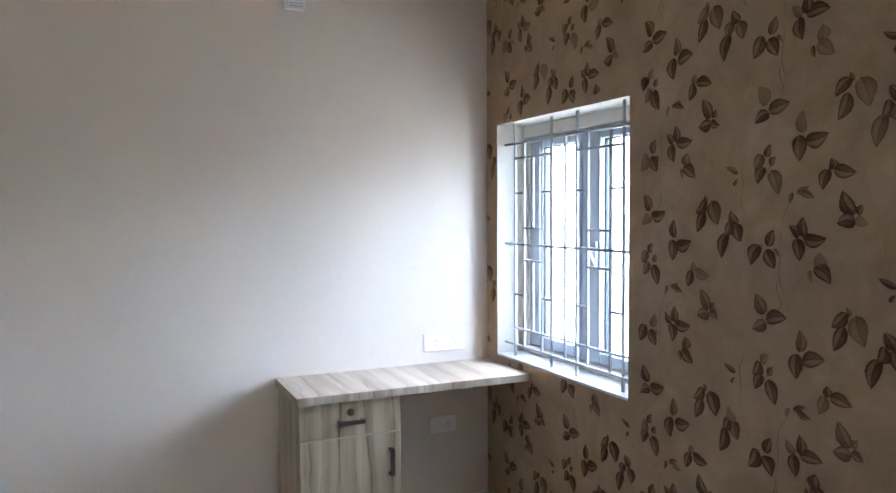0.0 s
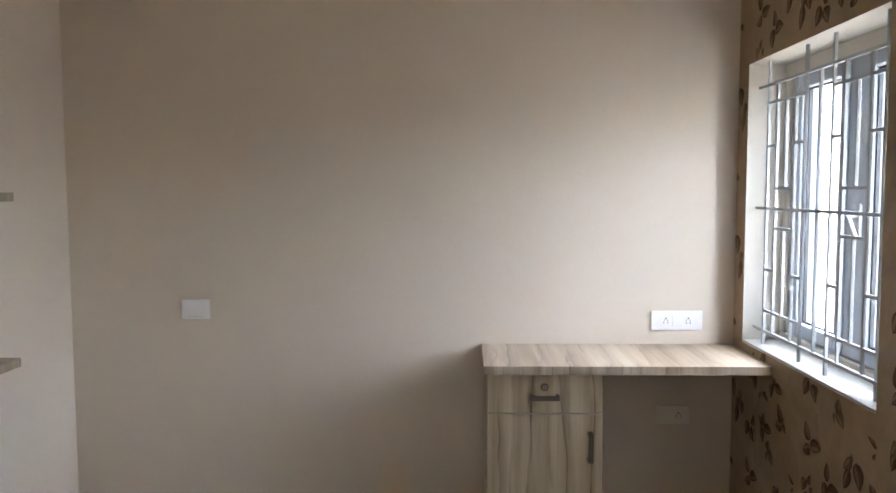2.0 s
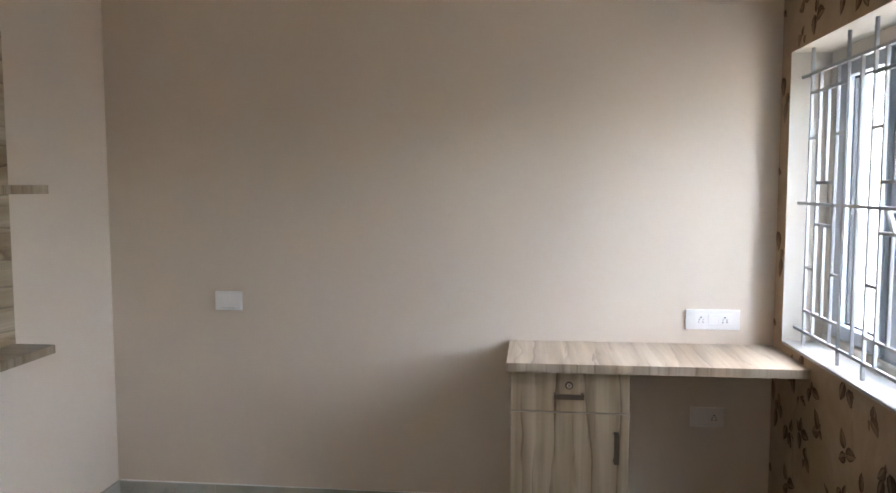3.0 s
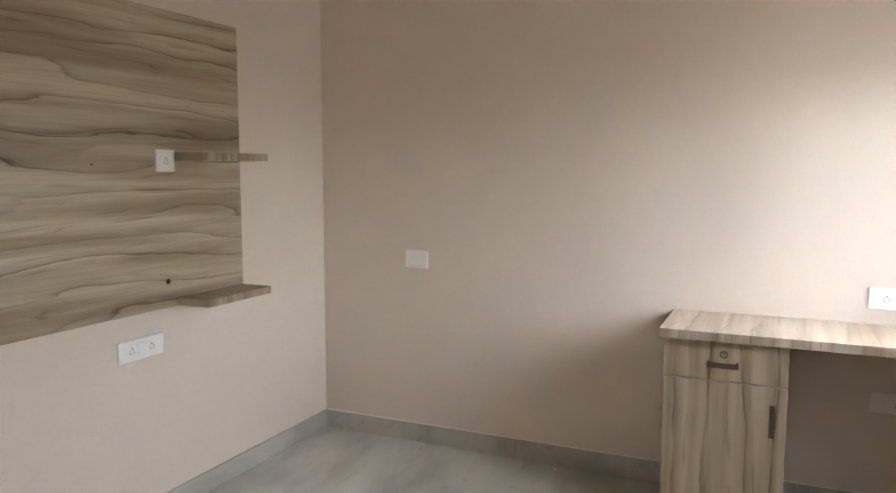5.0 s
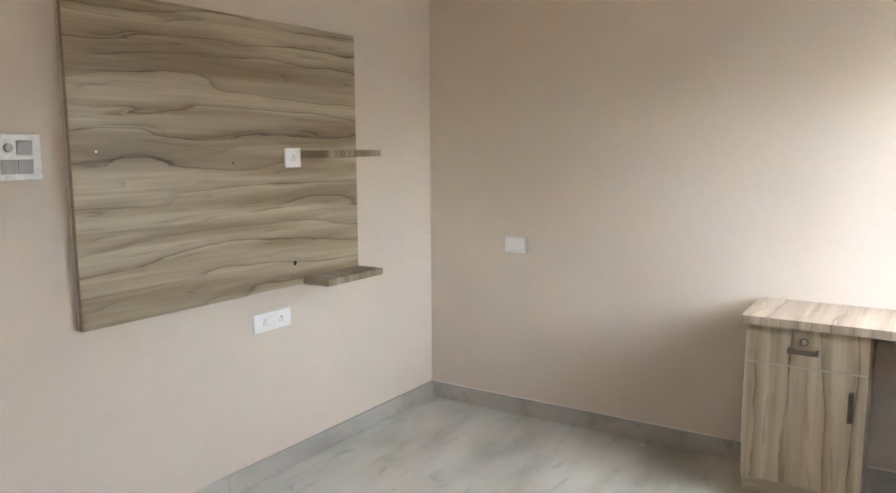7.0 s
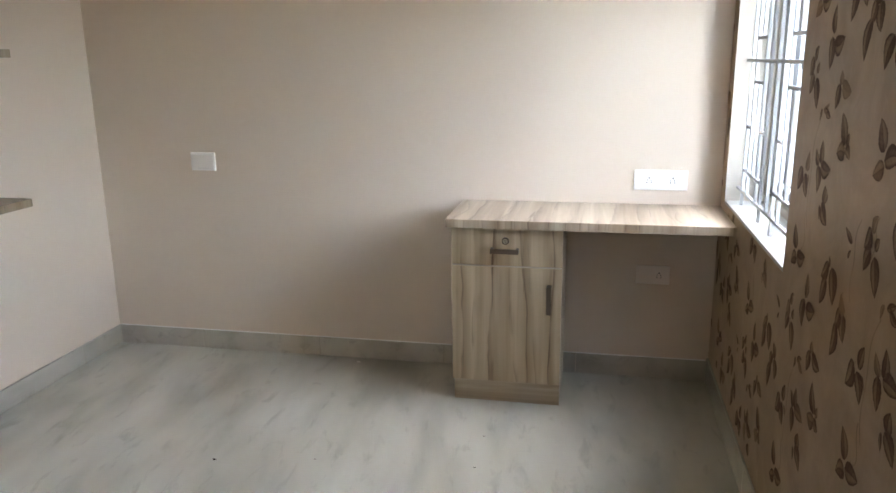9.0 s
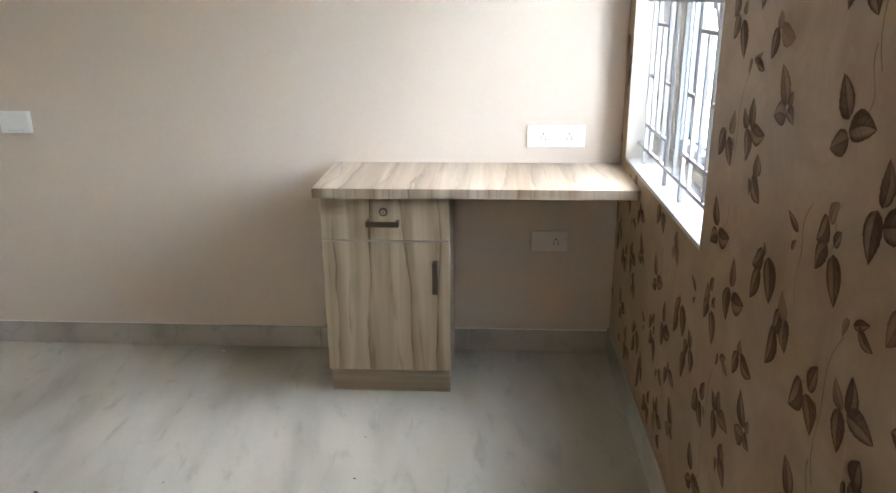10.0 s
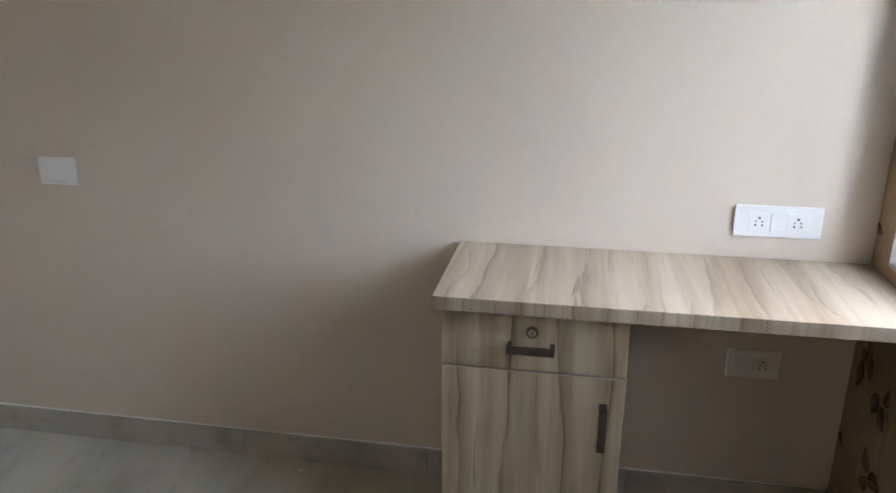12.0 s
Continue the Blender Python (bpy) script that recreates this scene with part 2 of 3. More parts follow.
FACADE = speckle_mat("pale_render", (0.72, 0.70, 0.66), (0.82, 0.80, 0.77), 3)
# colour raised so the unseen ground throws warm daylight up into the room
EARTH = speckle_mat("bounce_ground", (0.76, 0.62, 0.45), (0.84, 0.70, 0.53), 0.6)
LITTER = speckle_mat("dark_crumb", (0.03, 0.025, 0.02), (0.07, 0.06, 0.05), 80)
PALECRUMB = speckle_mat("pale_crumb", (0.75, 0.73, 0.7), (0.85, 0.84, 0.8), 80)

# ---------- mesh helpers ----------
BASE = {}


def add_box(bm, lo, hi, bevel=0.0, seg=1):
    m = Matrix.LocRotScale([(a + b) / 2 for a, b in zip(lo, hi)], None, [b - a for a, b in zip(lo, hi)])
    vs = bmesh.ops.create_cube(bm, size=1.0, matrix=m)["verts"]
    if bevel:
        es = list({e for v in vs for e in v.link_edges})
        bmesh.ops.bevel(bm, geom=es, offset=bevel, segments=seg, profile=0.5, affect="EDGES", clamp_overlap=True)


def box(lo, hi, bevel=0.0, seg=1):
    bm = bmesh.new()
    add_box(bm, lo, hi, bevel, seg)
    return bm


def add_rod(bm, a, b, r, sides=12, r2=None):
    a, b = Vector(a), Vector(b)
    turn = (b - a).to_track_quat("Z", "Y").to_matrix().to_4x4()
    bmesh.ops.create_cone(bm, cap_ends=True, segments=sides, radius1=r, radius2=r if r2 is None else r2, depth=(b - a).length,
                          matrix=Matrix.Translation((a + b) / 2) @ turn)


def rod(a, b, r, sides=12, r2=None):
    bm = bmesh.new()
    add_rod(bm, a, b, r, sides, r2)
    return bm


def mesh_of(name, bm, mats):
    me = bpy.data.meshes.new(name)
    bm.normal_update()
    bm.to_mesh(me)
    bm.free()
    for m in mats if isinstance(mats, (list, tuple)) else [mats]:
        me.materials.append(m)
    return me


def thing(name, base, label, category, group="", kind=""):
    """An empty at the thing's base; its parts are meshes in world places."""
    ob = tagged(new(name), label, category, group, kind)
    ob.location = base
    ob.empty_display_size = 0.05
    BASE[ob] = Matrix.Translation(base)
    return ob


def part(name, bm, material, parent, label=""):
    ob = new(name, mesh_of(name, bm, material))
    ob.parent = parent
    ob.matrix_parent_inverse = BASE.get(parent, Matrix.Identity(4)).inverted()
    return tagged(ob, label)


def solid(name, bm, material, label="", category="", kind="", group=""):
    return tagged(new(name, mesh_of(name, bm, material)), label, category, group, kind)


# ---------- the room ----------
XW, YR, HC = -2.82, -4.35, 2.95         # face of the panel wall, face of the rear wall, ceiling height
WY0, WY1, WZ0, WZ1, WT = -1.105, -0.105, 0.802, 1.914, 0.235   # window opening and wall thickness

solid("floor", box((XW - 0.2, YR - 0.2, -0.15), (WT, 0.2, 0.0)), MARBLE, "grey clouded marble-look polished floor", "floor", "structure")
solid("ceiling", box((XW - 0.2, YR - 0.2, HC), (WT, 0.2, HC + 0.15)), CEIL, "plain warm white painted ceiling", "ceiling", "structure")
solid("wall_north", box((XW - 0.2, 0.0, 0.0), (WT, 0.2, HC)), PAINT, "cream painted wall behind the desk", "wall", "structure")
solid("wall_west", box((XW - 0.2, YR, 0.0), (XW, 0.0, HC)), PAINT, "cream painted wall with the television panel", "wall", "structure")
# the unseen wall behind; its doorway is added to let in fill daylight
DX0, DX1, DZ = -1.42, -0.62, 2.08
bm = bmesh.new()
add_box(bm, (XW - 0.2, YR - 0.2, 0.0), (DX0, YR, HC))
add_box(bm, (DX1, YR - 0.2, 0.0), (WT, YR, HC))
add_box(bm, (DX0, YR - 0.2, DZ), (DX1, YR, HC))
solid("wall_south", bm, PAINT, "plain cream painted wall with an added doorway", "wall", "structure")


def window_wall():
    """The papered wall with its opening; room face papered, reveals ivory."""
    bm = bmesh.new()
    ys, zs = (YR, WY0, WY1, 0.0), (0.0, WZ0, WZ1, HC)
    grid = {(i, j, k): bm.verts.new(((0.0, WT)[k], ys[i], zs[j])) for i in range(4) for j in range(4) for k in range(2)}

    def quad(*c, mat=0):
        f = bm.faces.new([grid[q] for q in c])
        f.material_index = mat
    for i in range(3):
        for j in range(3):
            if (i, j) != (1, 1):
                quad((i, j, 0), (i, j + 1, 0), (i + 1, j + 1, 0), (i + 1, j, 0), mat=0)
                quad((i, j, 1), (i + 1, j, 1), (i + 1, j + 1, 1), (i, j + 1, 1), mat=2)
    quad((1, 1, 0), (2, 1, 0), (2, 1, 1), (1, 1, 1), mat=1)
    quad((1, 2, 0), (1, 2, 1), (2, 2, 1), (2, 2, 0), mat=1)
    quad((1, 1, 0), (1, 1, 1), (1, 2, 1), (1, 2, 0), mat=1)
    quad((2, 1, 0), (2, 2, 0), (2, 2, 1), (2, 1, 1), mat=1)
    for i in range(3):
        quad((i, 0, 0), (i + 1, 0, 0), (i + 1, 0, 1), (i, 0, 1), mat=2)
        quad((i, 3, 0), (i, 3, 1), (i + 1, 3, 1), (i + 1, 3, 0), mat=2)
        quad((0, i, 0), (0, i, 1), (0, i + 1, 1), (0, i + 1, 0), mat=2)
        quad((3, i, 0), (3, i + 1, 0), (3, i + 1, 1), (3, i, 1), mat=2)
    return solid("wall_east", bm, [PAPER, REVEAL, FACADE], "brown satin wallpaper printed with dark leaf sprigs", "wall", "structure")


wall_east = window_wall()

# ---------- wallpaper print ----------
# sprigs of one repeat: leaf centre (from the corner, up), heading in degrees from up, length, width
CLUSTER = [(1.489, 0.935, 340, 0.024, 0.015), (1.465, 0.910, 228, 0.056, 0.036), (1.465, 0.862, 204, 0.068, 0.040), (1.526, 0.890, 161, 0.073, 0.056),
           (1.604, 0.877, 322, 0.045, 0.034), (1.582, 0.839, 205, 0.046, 0.037), (1.568, 0.789, 195, 0.075, 0.042), (1.624, 0.830, 166, 0.052, 0.044)]
TRIO = [(1.707, 1.226, 330, 0.060, 0.043), (1.766, 1.189, 80, 0.068, 0.042), (1.706, 1.161, 246, 0.052, 0.037)]
SPRAY = [(1.846, 1.138, 359, 0.056, 0.035), (1.837, 1.066, 180, 0.065, 0.046), (1.891, 1.092, 78, 0.066, 0.044)]
STALK = [(1.728, 1.068, 28, 0.036, 0.026), (1.696, 1.036, 212, 0.046, 0.038), (1.748, 1.036, 35, 0.028, 0.022), (1.706, 0.996, 210, 0.050, 0.036), (1.754, 0.976, 160, 0.068, 0.044)]
WISP = [(1.849, 0.951, 66, 0.040, 0.016), (1.864, 0.938, 110, 0.044, 0.020), (1.810, 0.930, 200, 0.030, 0.015)]
KITE = [(1.936, 1.017, 354, 0.028, 0.028), (1.920, 0.977, 200, 0.052, 0.036), (1.976, 0.998, 102, 0.062, 0.036)]
PLUME = [(1.987, 0.916, 330, 0.066, 0.042), (1.982, 0.864, 264, 0.050, 0.040), (2.026, 0.868, 118, 0.036, 0.026), (2.021, 0.897, 25, 0.026, 0.021)]
BUNCH = [(1.821, 0.838, 316, 0.042, 0.027), (1.852, 0.851, 356, 0.050, 0.036), (1.889, 0.822, 90, 0.068, 0.038), (1.836, 0.788, 170, 0.058, 0.040)]
FORK = [(1.742, 0.818, 23, 0.048, 0.034), (1.688, 0.766, 208, 0.062, 0.046), (1.742, 0.757, 148, 0.057, 0.044), (1.764, 0.776, 141, 0.026, 0.011)]
DROP = [(1.902, 0.764, 4, 0.038, 0.040), (1.914, 0.722, 128, 0.060, 0.042), (1.878, 0.718, 168, 0.032, 0.015)]
SPROUT = [(1.594, 1.018, 294, 0.049, 0.017), (1.608, 0.982, 40, 0.023, 0.012)]
SPRIGS = [CLUSTER, TRIO, SPRAY, STALK, WISP, KITE, PLUME, BUNCH, FORK, DROP, SPROUT]
# faint stems: start, end, sideways bow
STEMS = [(1.655, 1.062, 1.647, 0.894, 0.02), (1.810, 0.917, 1.793, 0.665, 0.03), (1.768, 0.698, 1.741, 0.571, -0.02),
         (1.745, 1.085, 1.735, 0.985, 0.006), (1.598, 0.90, 1.592, 0.80, 0.005), (1.715, 0.80, 1.73, 0.765, 0.004), (1.845, 0.83, 1.85, 0.80, 0.003)]


def add_leaf(bm, uv, u, z, heading, length, width, rng):
    a = radians(heading)
    d, s = Vector((math.sin(a), math.cos(a))), Vector((math.cos(a), -math.sin(a)))
    bow, tooth = rng.uniform(-0.25, 0.25), rng.uniform(0.03, 0.10)
    notch = [rng.uniform(0.2, 1.0) for _ in range(14)]
    rows = []
    steps = 13
    for k in range(steps + 1):
        t = k / steps
        w = 0.5 * width * (t ** 0.62 * (1 - t) ** 1.0 / 0.36) * (1 + (tooth if k % 2 else -tooth) * notch[k] * (t > 0.3)) if 0 < k < steps else 0
        c = Vector((u, z)) + d * (length * (t - 0.5)) + s * (bow * width * math.sin(math.pi * t))
        if w:
            rows.append([(c - s * w, 0.0, t), (c, 0.5, t), (c + s * w, 1.0, t)])
        else:
            rows.append([(c, 0.5, t)])
    made = [[(bm.verts.new((-0.0006, -p.x, p.y)), x, t) for p, x, t in row] for row in rows]

    def face(*q):
        f = bm.faces.new([v for v, _, _ in q])
        for loop, (_, x, t) in zip(f.loops, q):
            loop[uv].uv = (x, t)
    for r0, r1 in zip(made, made[1:]):
        if len(r0) == 1:
            face(r0[0], r1[0], r1[1]), face(r0[0], r1[1], r1[2])
        elif len(r1) == 1:
            face(r0[1], r0[0], r1[0]), face(r0[2], r0[1], r1[0])
        else:
            face(r0[0], r1[0], r1[1], r0[1]), face(r0[1], r1[1], r1[2], r0[2])


def add_stem(bm, u0, z0, u1, z1, bow, w=0.0019):
    a, b = Vector((u0, z0)), Vector((u1, z1))
    side = Vector((b - a).yx) * Vector((1, -1))
    side.normalize()
    old = None
    for k in range(13):
        t = k / 12
        c = a.lerp(b, t) + side * (bow * math.sin(math.pi * t) + 0.008 * math.sin(9 * t))
        pair = [bm.verts.new((-0.0004, -(c.x + e * w), c.y)) for e in (-1, 1)]
        if old:
            bm.faces.new((old[0], old[1], pair[1], pair[0]))
        old = pair


def free_of_window(u, z, m=0.024):
    inside = -WY1 - m < u < -WY0 + m and WZ0 - m < z < WZ1 + m
    return not inside and 0.016 < u < -YR - 0.05 and 0.14 < z < HC - 0.04


def wallpaper_print():
    rng = random.Random(4)
    bm, sm = bmesh.new(), bmesh.new()
    uv = bm.loops.layers.uv.new("print")
    for i in range(-5, 7):
        for j in range(-6, 9):
            u0, z0 = 0.502 * i, -0.301 * i + 0.601 * j
            for sprig in SPRIGS:
                for du, dz, h, ln, w in sprig:
                    if free_of_window(u0 + du, z0 + dz):
                        add_leaf(bm, uv, u0 + du, z0 + dz, h, ln * 1.12, w * 1.1, rng)
            for a, b, c, d, bow in STEMS:
                if free_of_window(u0 + a, z0 + b, 0.06) and free_of_window(u0 + c, z0 + d, 0.06) and free_of_window(u0 + (a + c) / 2, z0 + (b + d) / 2, 0.09):
                    add_stem(sm, u0 + a, z0 + b, u0 + c, z0 + d, bow)
    tagged(part("leaf_print", bm, LEAF, wall_east, "dark brown printed leaves"), kind="stuff")
    tagged(part("stem_print", sm, STEM, wall_east, "faint printed stems"), kind="stuff")


wallpaper_print()

# ---------- skirting ----------
def skirting(name, along, start, end, cuts, face, out, high=0.091, tile=None, bead=False):
    """A run of marble skirting tiles on one wall. along: 0 for x, 1 for y."""
    root = thing(name, (0, 0, 0), "grey marble skirting tiles along the wall foot", "skirting", kind="structure")
    edges, tile = [start, *cuts, end], tile or SKIRT
    for a, b in zip(edges, edges[1:]):
        lo, hi = [0, 0, 0.0], [0, 0, high]
        lo[along], hi[along] = a + 0.0008, b - 0.0008
        other = 1 - along
        lo[other], hi[other] = min(face, face + out * 0.009), max(face, face + out * 0.009)
        part("skirting_tile", box(lo, hi, 0.0015), tile, root)
    lo, hi = [0, 0, high + 0.0002], [0, 0, high + 0.0045]
    lo[along], hi[along] = start + 0.001, end - 0.012 * (along == 0)
    lo[1 - along], hi[1 - along] = min(face, face + out * 0.005), max(face, face + out * 0.005)
    if bead:
        part("grout_bead", box(lo, hi, 0.0008), WHITE, root, "pale grout line on top of the tiles")


skirting("baseboard_north", 0, XW + 0.01, 0.0, (-2.36, -1.76, -1.16, -0.56), 0.0, -1, bead=True)
skirting("baseboard_west", 1, YR, 0.0, (-3.9, -3.3, -2.7, -2.1, -1.5, -0.9, -0.3), XW, 1)
# better lit east run: same tiles in the undarkened floor tint
skirting("baseboard_east", 1, YR, -0.01, (-3.9, -3.3, -2.7, -2.1, -1.5, -0.9), 0.0, -1, 0.108, MARBLE)
skirting("baseboard_south", 0, XW + 0.01, DX0, (-2.2, -1.6), YR, 1)


# ---------- window ----------
def window_unit():
    root = thing("window_1", (0.19, -0.605, WZ0), "white two-sash casement window in a deep ivory reveal", "window", kind="structure")
    x0, x1 = 0.165, 0.232
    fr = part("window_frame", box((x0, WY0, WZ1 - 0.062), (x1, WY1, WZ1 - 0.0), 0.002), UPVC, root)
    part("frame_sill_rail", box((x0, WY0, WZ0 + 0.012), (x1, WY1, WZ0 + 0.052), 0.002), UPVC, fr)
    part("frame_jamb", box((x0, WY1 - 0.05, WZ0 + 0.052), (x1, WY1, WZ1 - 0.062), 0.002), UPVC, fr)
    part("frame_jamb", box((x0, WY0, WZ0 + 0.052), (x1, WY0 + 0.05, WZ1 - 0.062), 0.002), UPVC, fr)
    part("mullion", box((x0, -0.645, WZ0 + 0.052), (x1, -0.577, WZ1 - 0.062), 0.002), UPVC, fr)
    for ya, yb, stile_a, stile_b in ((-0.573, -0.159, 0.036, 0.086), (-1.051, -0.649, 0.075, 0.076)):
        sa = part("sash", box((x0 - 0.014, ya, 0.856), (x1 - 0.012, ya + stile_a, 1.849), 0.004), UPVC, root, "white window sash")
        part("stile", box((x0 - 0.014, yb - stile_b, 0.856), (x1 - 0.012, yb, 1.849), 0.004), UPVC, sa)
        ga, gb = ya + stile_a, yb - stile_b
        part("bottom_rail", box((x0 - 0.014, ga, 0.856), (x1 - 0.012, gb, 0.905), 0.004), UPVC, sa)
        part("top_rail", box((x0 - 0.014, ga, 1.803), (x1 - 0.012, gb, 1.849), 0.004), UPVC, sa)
        g = bmesh.new()
        for lo, hi in (((0.176, ga, 0.905), (0.189, ga + 0.007, 1.803)), ((0.176, gb - 0.007, 0.905), (0.189, gb, 1.803)),
                       ((0.176, ga + 0.007, 0.905), (0.189, gb - 0.007, 0.911)), ((0.176, ga + 0.007, 1.797), (0.189, gb - 0.007, 1.803))):
            add_box(g, lo, hi)
        part("gasket", g, GASKET, sa, "black rubber gasket")
        pane = part("pane", box((0.1892, ga, 0.905), (0.194, gb, 1.803)), GLASS, sa, "clear glass pane, tinted to dim the glare outside")
        pane.visible_shadow = False
    h = bmesh.new()
    add_box(h, (0.137, -0.713, 1.262), (0.1505, -0.685, 1.372), 0.004, 2)
    add_rod(h, (0.137, -0.699, 1.338), (0.112, -0.699, 1.338), 0.011, 12)
    add_box(h, (0.098, -0.712, 1.322), (0.116, -0.663, 1.350), 0.005, 2)
    part("window_handle", h, BARS, root, "white lever handle")
    lever = bmesh.new()
    bmesh.ops.create_cube(lever, size=1.0, matrix=Matrix.LocRotScale((0.1, -0.735, 1.300), Euler((radians(-38), 0, 0)), (0.014, 0.022, 0.105)))
    bmesh.ops.bevel(lever, geom=list(lever.edges), offset=0.005, segments=2, profile=0.5, affect="EDGES")
    part("lever", lever, BARS, root)
    part("window_sill", box((0.0, WY0 + 0.001, WZ0 + 0.0005), (0.166, WY1 - 0.001, WZ0 + 0.010), 0.002), SILL, root, "white polished stone sill")
    up = bmesh.new()
    add_box(up, (0.146, WY0 + 0.001, WZ0 + 0.010), (0.1645, WY1 - 0.001, WZ0 + 0.046), 0.004)
    add_box(up, (0.146, WY0 + 0.001, WZ1 - 0.058), (0.1645, WY1 - 0.001, WZ1 - 0.001), 0.004)
    add_box(up, (0.146, WY1 - 0.046, WZ0 + 0.046), (0.1645, WY1 - 0.001, WZ1 - 0.058), 0.004)
    add_box(up, (0.146, WY0 + 0.001, WZ0 + 0.046), (0.1645, WY0 + 0.046, WZ1 - 0.058), 0.004)
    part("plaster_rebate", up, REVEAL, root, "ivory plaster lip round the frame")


window_unit()


def window_grille():
    root = thing("window_grille", (0.045, -0.605, WZ0 + 0.01), "white enamelled steel window grille with staggered rungs", "window grille")
    x, h = 0.045, 0.0054
    v = (-0.203, -0.285, -0.44, -0.517, -0.624, -0.713, -0.788, -0.938, -1.018)
    zt, zb, zm = 1.820, 0.866, 1.346

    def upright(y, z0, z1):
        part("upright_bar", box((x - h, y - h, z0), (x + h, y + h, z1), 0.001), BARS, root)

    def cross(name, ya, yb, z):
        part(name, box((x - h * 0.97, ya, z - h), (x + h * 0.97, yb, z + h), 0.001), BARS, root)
    for y in (v[0], v[3], v[5], v[8]):
        upright(y, WZ0 + 0.0105, WZ1)
    for y in (v[1], v[2], v[4], v[6], v[7]):
        upright(y, zb + h, zt - h)
    for z in (zt, zm, zb):
        cross("long_rail", WY0, WY1, z)
    for a, b, c, d in ((v[3], v[2], v[1], v[0]), (v[8], v[7], v[6], v[5])):
        for z in (1.750, 0.947):
            cross("short_rail", a + h, d - h, z)
        for z in (1.586, 1.109):
            cross("rung", a + h, b - h, z)
            cross("rung", c + h, d - h, z)
        for z in (1.423, 1.273):
            cross("rung", b + h, c - h, z)
        mid = (b + c) / 2
        upright(mid, 1.423 + h, 1.750 - h)
        upright(mid, 0.947 + h, 1.273 - h)


window_grille()


# ---------- desk ----------
DX, DY = -1.060, -0.416
desktop = thing("desktop", ((DX) / 2, DY / 2, 0.738), "pale streaked walnut laminate desktop fixed in the corner", "desktop")
part("board", box((DX + 0.0012, DY + 0.0012, 0.738), (-0.001, -0.001, 0.770)), WOOD_DEEP, desktop)
part("front_edge", box((DX, DY - 0.0003, 0.7378), (-0.001, DY + 0.0012, 0.7697), 0.0004), WOOD_EDGE, desktop)
part("side_edge", box((DX - 0.0003, DY + 0.0012, 0.7378), (DX + 0.0012, -0.001, 0.7697), 0.0004), WOOD_DEEP, desktop)


def bar_handle(a, b, axis, face, parent, name="handle"):
    """A flat bar pull on two feet; axis 0: level, 2: upright."""
    bm = bmesh.new()
    out, th, w = 0.036, 0.0095, 0.0092
    if axis == 0:
        z = a[2]
        add_box(bm, (a[0], face - out, z - w), (b[0], face - out + th, z + w), 0.0018, 2)
        for x in (a[0], b[0] - 0.011):
            add_box(bm, (x, face - out + th * 0.6, z - w * 0.95), (x + 0.011, face, z + w * 0.95), 0.001)
    else:
        x = a[0]
        add_box(bm, (x - w, face - out, a[2]), (x + w, face - out + th, b[2]), 0.0018, 2)
        for z in (a[2], b[2] - 0.009):
            add_box(bm, (x - w * 0.95, face - out + th * 0.6, z), (x + w * 0.95, face, z + 0.009), 0.001)
    return part(name, bm, BRONZE, parent, "brushed pewter bar handle")


def desk_cabinet():
    x0, x1, yf = -1.046, -0.613, -0.380
    root = thing("desk_cabinet", ((x0 + x1) / 2, -0.19, 0), "streaked walnut laminate desk pedestal with drawer and closed door", "cabinet")
    body = bmesh.new()
    add_box(body, (x0, yf + 0.019, 0.098), (x0 + 0.018, -0.0095, 0.738))
    add_box(body, (x1 - 0.018, yf + 0.019, 0.098), (x1, -0.0095, 0.738))
    add_box(body, (x0 + 0.018, -0.02, 0.098), (x1 - 0.018, -0.0095, 0.738))
    add_box(body, (x0 + 0.018, yf + 0.025, 0.098), (x1 - 0.018, -0.02, 0.116))
    add_box(body, (x0 + 0.018, yf + 0.030, 0.572), (x1 - 0.018, -0.02, 0.588))
    part("body", body, WOOD_UP, root)
    part("plinth", box((x0 + 0.004, -0.352, 0.0), (x1 - 0.002, -0.0095, 0.0975), 0.001), WOOD_PLINTH, root, "walnut laminate plinth")
    dr = part("drawer_front", box((x0 + 0.002, yf, 0.5845), (x1 - 0.001, yf + 0.0175, 0.7345), 0.001), WOOD_UP, root)
    do = part("door", box((x0 + 0.002, yf, 0.100), (x1 - 0.001, yf + 0.0175, 0.5800), 0.001), WOOD_UP, root)
    part("edge_band", box((x0 + 0.003, yf - 0.0004, 0.5785), (x1 - 0.002, yf + 0.016, 0.5812), 0.0004), BAND, do, "pale edge banding")
    part("side_band", box((x1 - 0.0012, yf + 0.0005, 0.101), (x1 + 0.0003, yf + 0.017, 0.579)), BAND, do)
    bar_handle((-0.888, 0, 0.648), (-0.779, 0, 0.648), 0, yf, dr)
    bar_handle((-0.661, 0, 0.403), (-0.661, 0, 0.514), 2, yf, do)
    k = bmesh.new()
    add_rod(k, (-0.832, yf, 0.683), (-0.832, yf - 0.006, 0.683), 0.0105, 20, 0.0098)
    add_rod(k, (-0.832, yf - 0.006, 0.683), (-0.832, yf - 0.009, 0.683), 0.008, 16)
    lock = part("lock", k, CHROME, dr, "round shiny chrome cylinder lock")
    part("lock_rim", rod((-0.832, yf + 0.001, 0.683), (-0.832, yf - 0.0035, 0.683), 0.0152, 24, 0.0145), BRONZE, lock, "dark lock rim")
    part("keyhole", box((-0.8332, yf - 0.0096, 0.679), (-0.8308, yf - 0.0085, 0.687)), DARKGAP, lock)


desk_cabinet()


